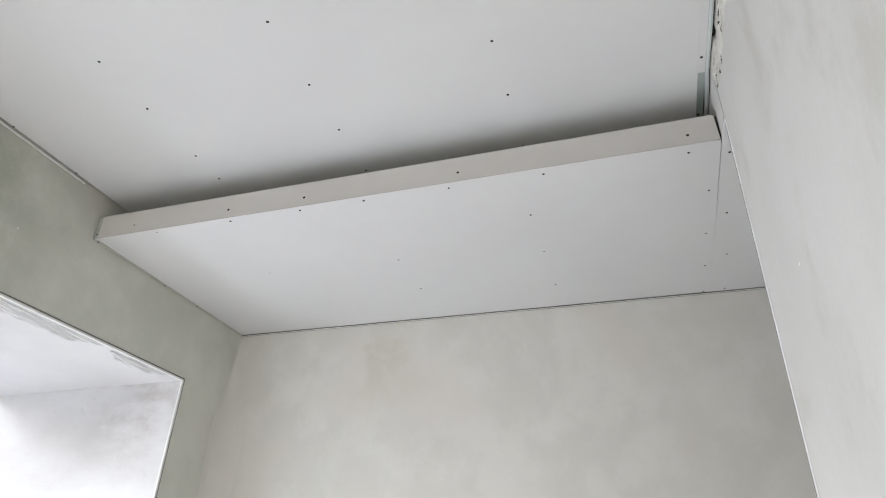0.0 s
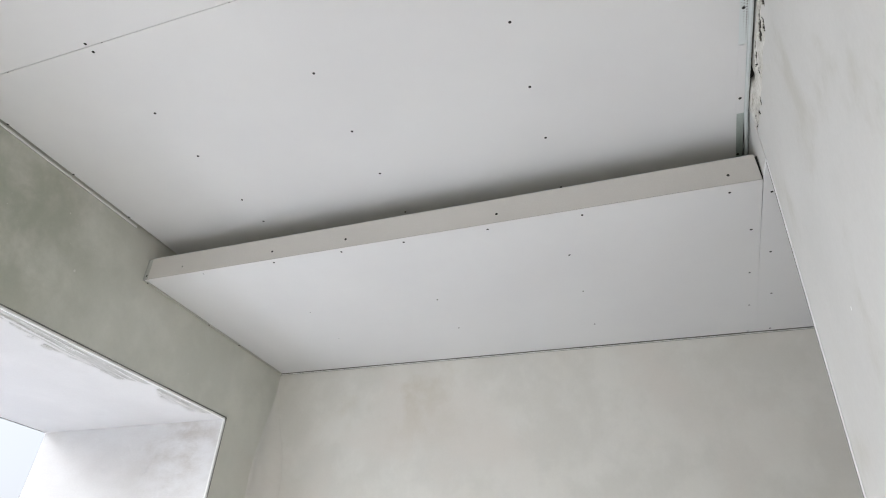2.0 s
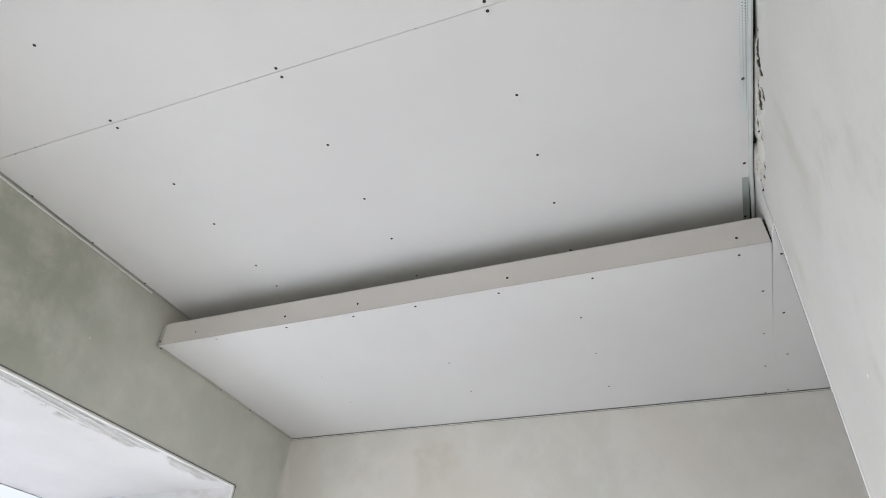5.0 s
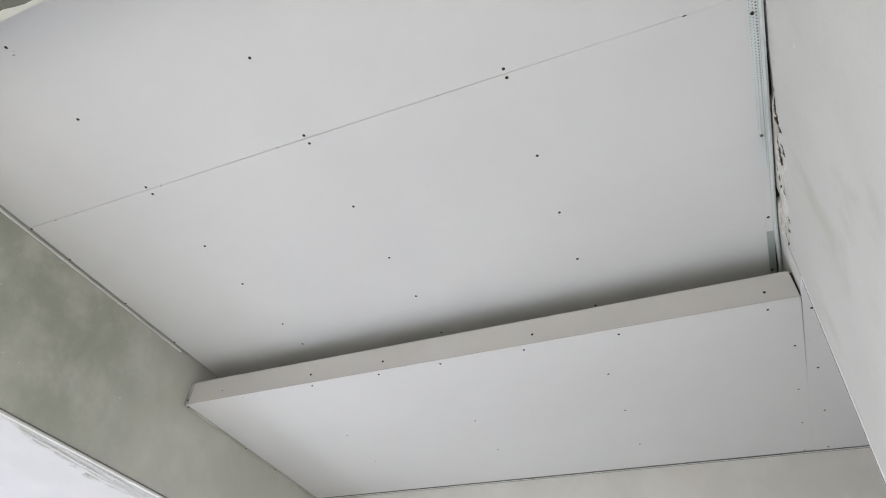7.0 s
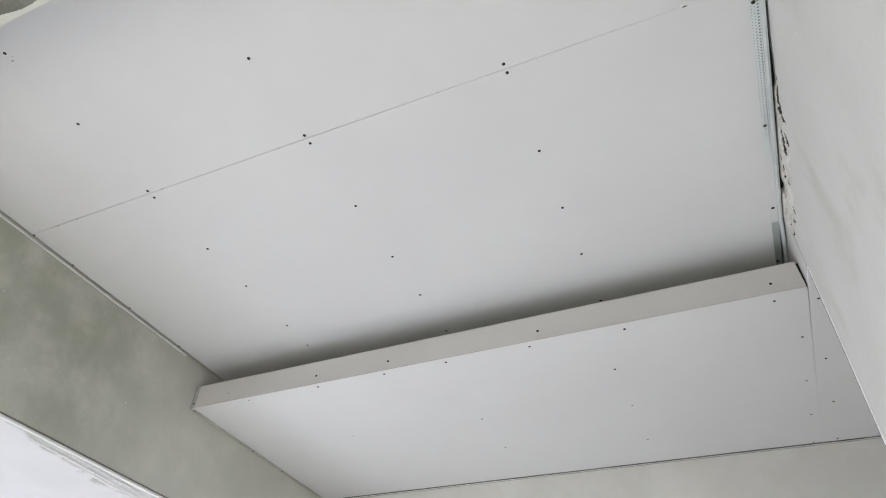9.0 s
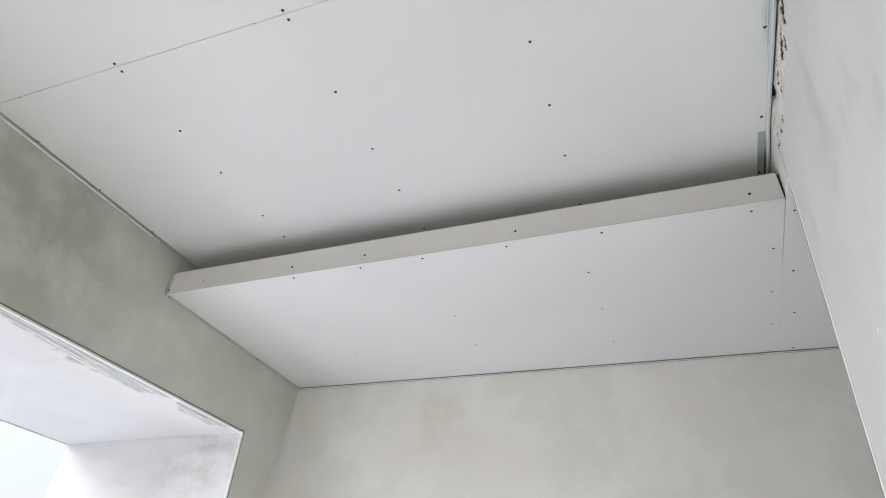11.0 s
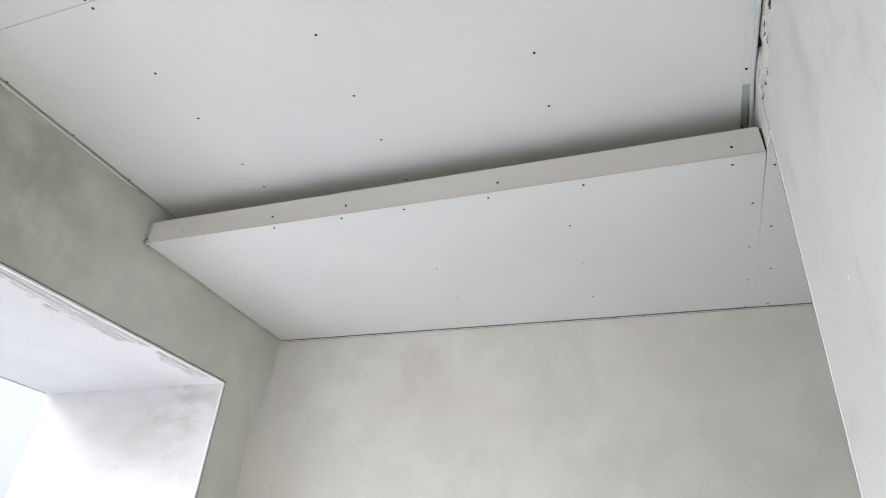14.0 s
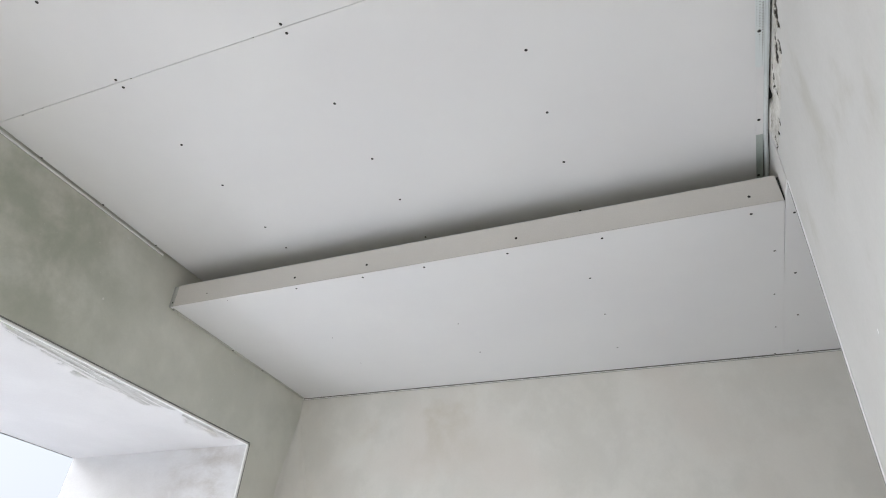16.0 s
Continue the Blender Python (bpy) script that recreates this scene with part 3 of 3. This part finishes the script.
def lip_and_flange(thing, outline_lip, outline_flange, z_low, drop=0.004, lip=0.0045, web=None):
    """A pale lip on the wall, a grey web above it and a dark flange over the open joint."""
    bm = bmesh.new()
    prism(bm, outline_lip, lambda x, y: z_low(x, y) - drop, lambda x, y: z_low(x, y) - drop + lip, bevel=0.0005)
    part("lip", bm, BEAD, thing)
    bm = bmesh.new()
    prism(bm, outline_lip, lambda x, y: z_low(x, y) - drop + lip + 0.0002, lambda x, y: z_low(x, y) + 0.030)
    for w in bm.verts:
        if w.co.x < XL + 0.02:
            w.co.x = XL + 0.55 * (w.co.x - XL)
    part("web", bm, web or WEB, thing, "dull grey steel web")
    # Flange toned dark, so the joint's shade lies in its colour.
    bm = bmesh.new()
    prism(bm, outline_flange, lambda x, y: z_low(x, y) + 0.031, lambda x, y: z_low(x, y) + 0.032)
    part("flange", bm, SHADOW_GAP, thing, "flange toned dark for the shade in the joint")
    # Solid grey strip, coloured as the shadow line below the lip.
    bm = bmesh.new()
    prism(bm, outline_lip, lambda x, y: z_low(x, y) - drop - 0.0022, lambda x, y: z_low(x, y) - drop - 0.0002)
    for w in bm.verts:
        w.co.x = XL + (w.co.x - XL) * (0.15 if w.co.x < XL + 0.02 else 1.0)
    part("lip_shadow_line", bm, WEB, thing, "grey strip for the shadow line under the lip")


p = edge_profile("pale galvanised edge profile between ceiling board and wall")
lip_and_flange(p, [(XL, -0.63), (XL + 0.0048, -0.63), (XL + 0.0048, 0.80), (XL, 0.80)],
               [(XL, -0.63), (XL + 0.03, -0.63), (XL + 0.03, 2.0), (XL, 2.0)], lambda x, y: ZC, 0.0125, 0.0076, web=ZINC_DUSTY)
p = edge_profile("dusty flat steel edge profile between boxed ceiling and side wall")
bm = bmesh.new()
prism(bm, [(XL + 0.0024, YF + 0.001), (XL + 0.0128, YF + 0.001), (XL + 0.0128, 2.015), (XL + 0.0024, 2.015)],
      lambda x, y: z_soffit(x, y) - 0.0022, lambda x, y: z_soffit(x, y) + 0.010, bevel=0.0004)
part("lip", bm, ZINC_DUSTY, p)
bm = bmesh.new()
prism(bm, [(XL, YF + 0.003), (XL + 0.03, YF + 0.003), (XL + 0.03, 2.02), (XL, 2.02)], lambda x, y: z_soffit(x, y) + 0.014, lambda x, y: z_soffit(x, y) + 0.015)
part("flange", bm, SHADOW_GAP, p, "flange toned dark for the shade in the joint")
p = edge_profile("pale galvanised edge profile between boxed ceiling and back wall")
# The web here is toned dark too, for the joint's shade.
lip_and_flange(p, [(XL + 0.01, y_back(XL) - 0.0025), (2.95, y_back(2.95) - 0.0025), (2.95, y_back(2.95)), (XL + 0.01, y_back(XL))],
               [(XL + 0.01, y_back(XL) - 0.03), (4.2, y_back(4.2) - 0.03), (4.2, y_back(4.2)), (XL + 0.01, y_back(XL))], z_soffit, 0.0045, 0.0030, SHADOW_GAP)

# profile on the right wall with a perforated leg under the board
p = edge_profile("bare galvanised edge profile with a perforated leg, standing off the wall")


def skew(bm):
    for w in bm.verts:
        w.co.x += x_right(w.co.y) - top_lean(w.co.y)
    return bm


def long_box(bm, x0, x1, z0, z1, bevel=0.0):
    """A bar along the wall, cut into pieces so that it follows the wall's line."""
    cuts = [-0.632, 0.2, 0.78, 0.84, 0.90, 0.96, 1.02, 2.0]
    rings = [[bm.verts.new((x, y, z)) for x, z in ((x0, z0), (x1, z0), (x1, z1), (x0, z1))] for y in cuts]
    for a, b in zip(rings, rings[1:]):
        for i in range(4):
            bm.faces.new((a[i], b[i], b[(i + 1) % 4], a[(i + 1) % 4]))
    bm.faces.new(rings[0])
    bm.faces.new(rings[-1][::-1])
    if bevel:
        bmesh.ops.bevel(bm, geom=[e for e in bm.edges if abs(e.verts[0].co.y - e.verts[1].co.y) > 0.01], offset=bevel, segments=2, affect="EDGES")
    bmesh.ops.recalc_face_normals(bm, faces=bm.faces[:])


bm = bmesh.new()
long_box(bm, -0.0118, -0.0010, ZC - 0.004, ZC + 0.022, bevel=0.0012)
part("rolled_edge", skew(bm), ZINC_PALE, p, "bright rolled steel edge")
bm = bmesh.new()
long_box(bm, -0.0062, -0.0020, ZC - 0.0048, ZC - 0.0038)
part("rolled_fold", skew(bm), ZINC, p, "greyer inner fold")
bm = bmesh.new()
long_box(bm, -0.0139, -0.0119, ZC - 0.0015, ZC + 0.0005)
part("channel", skew(bm), ZINC, p)
# Added black bar that makes the open joint read as shaded.
bm = bmesh.new()
long_box(bm, -0.0016, 0.016, ZC + 0.019, ZC + 0.024)
part("joint_shade", skew(bm), GAP_BLACK, p, "black bar for the shade in the open joint")
bm = bmesh.new()
box(bm, -0.035, -0.0140, 0.825, 1.6, ZC - 0.0022, ZC - 0.0008)
part("plain_leg", skew(bm), ZINC_DULL, p, "plain grey steel leg")

# perforated leg: a strip of square cells, each with a punched hole
bm = bmesh.new()
cell, wide, first, count = 0.0088, 0.0074, -0.625, 132
for row in range(3):
    for k in range(count):
        y0, x0 = first + (k + 0.5 * (row % 2)) * cell, -0.0362 + row * wide
        cy, cx = y0 + cell / 2, x0 + wide / 2
        outer = [bm.verts.new((x0 + wide * (i in (1, 2)), y0 + cell * (i in (2, 3)), 0)) for i in range(4)]
        r = (0.0013, 0.0018, 0.0024)[row] * (1 - 0.55 * max(0.0, noise.noise((cy * 9, row * 0.8, 4.0))) * (row < 2)) * (1 - 0.85 * smooth(0.34 + 0.05 * row, 0.50 + 0.03 * row, cy))
        inner = [bm.verts.new((cx + r * math.cos(math.pi * (i + 0.5) / 4 + math.pi), cy + r * math.sin(math.pi * (i + 0.5) / 4 + math.pi), 0)) for i in range(8)]
        for i in range(4):
            a, b = outer[i], outer[(i + 1) % 4]
            j = 2 * i
            bm.faces.new((a, b, inner[(j + 2) % 8], inner[(j + 1) % 8]))
            bm.faces.new((a, inner[(j + 1) % 8], inner[j % 8]))
for w in bm.verts:
    w.co.z = ZC - 0.0022
part("perforated_leg", skew(bm), ZINC_PALE, p, "pale grey perforated strip")
bm = bmesh.new()
box(bm, -0.0362, -0.0140, first + count * cell, 0.8245, ZC - 0.0022, ZC - 0.0008)
part("covered_leg", skew(bm), BOARD, p, "leg filled over with pale plaster")
# Dark sheet added over the board for the shade in the holes.
bm = bmesh.new()
box(bm, -0.0356, -0.0138, -0.62, 0.535, ZC - 0.0009, ZC - 0.0005)
part("hole_shade", skew(bm), SHADOW_GAP, p)
for y in (-0.32, 0.022, 0.410, 0.755, 1.03):
    screw(p, x_right(y) - 0.0335, y, ZC - 0.003, size=0.95)

# small dried blob of plaster and two pale scratches on the right wall
def wall_mark(y, z, wide, tall, label):
    bm = bmesh.new()
    bmesh.ops.create_icosphere(bm, subdivisions=2, radius=0.0045)
    for w in bm.verts:
        w.co = Vector((w.co.x * 0.4, w.co.y * wide, w.co.z * tall)) * (1 + 0.35 * noise.noise(w.co * 160))
        w.co.y -= 0.3 * w.co.z
        w.co += Vector((x_right(y, z) + 0.0005, y, z))
    tagged(part("wall_mark", bm, BEAD), label, "plaster blob", "plaster blobs on the wall")


wall_mark(0.48, 2.03, 0.8, 1.3, "small dried white plaster blob on the wall")
wall_mark(-0.090, 2.775, 0.22, 2.2, "thin pale scratch on the wall near the ceiling")
wall_mark(0.006, 2.704, 0.25, 1.8, "thin pale scratch on the wall near the ceiling")

# scuffs in the board's paper beside a screw
for x, y, wide in ((0.600, -0.537, 0.0045), (0.610, -0.546, 0.0022)):
    bm = bmesh.new()
    bmesh.ops.create_icosphere(bm, subdivisions=2, radius=wide)
    for w in bm.verts:
        w.co = Vector((w.co.x * 1.3, w.co.y * 0.5, w.co.z * 0.12)) * (1 + 0.4 * noise.noise(w.co * 210))
        w.co += Vector((x, y, ZC - 0.0003))
    part("paper_scuff", bm, WEB, ceiling, "small grey scuff in the paper")

# torn paper burrs along the joint
for x, y, wide in ((0.184, SEAM + 0.001, 0.0040), (0.275, SEAM, 0.0032), (0.652, SEAM - 0.002, 0.0036), (1.10, SEAM - 0.004, 0.0034), (1.62, SEAM - 0.006, 0.0026)):
    bm = bmesh.new()
    bmesh.ops.create_icosphere(bm, subdivisions=2, radius=wide)
    for w in bm.verts:
        w.co = Vector((w.co.x * 1.8, w.co.y * 0.32, w.co.z * 0.15)) * (1 + 0.45 * noise.noise(w.co * 230 + Vector((x, 0, 0))))
        w.co += Vector((x, y, ZC - 0.0003))
    part("paper_burr", bm, SHADOW_GAP, ceiling, "small torn burr at the joint")

# torn paper flake at the ceiling joint
bm = bmesh.new()
bmesh.ops.create_icosphere(bm, subdivisions=2, radius=0.0035)
for w in bm.verts:
    w.co = Vector((w.co.x * 1.6, w.co.y * 0.6, w.co.z * 0.35)) * (1 + 0.4 * noise.noise(w.co * 200))
    w.co += Vector((2.258, -0.031, ZC - 0.001))
part("torn_flake", bm, BEAD, ceiling, "torn white paper flake")
bm = bmesh.new()
bmesh.ops.create_icosphere(bm, subdivisions=2, radius=0.0036)
for w in bm.verts:
    w.co = Vector((w.co.x * 1.6, w.co.y * 0.5, w.co.z * 0.2)) * (1 + 0.4 * noise.noise(w.co * 150))
    w.co += Vector((2.264, -0.026, ZC - 0.0005))
part("torn_hole", bm, GAP_BLACK, ceiling, "dark torn hole at the joint")
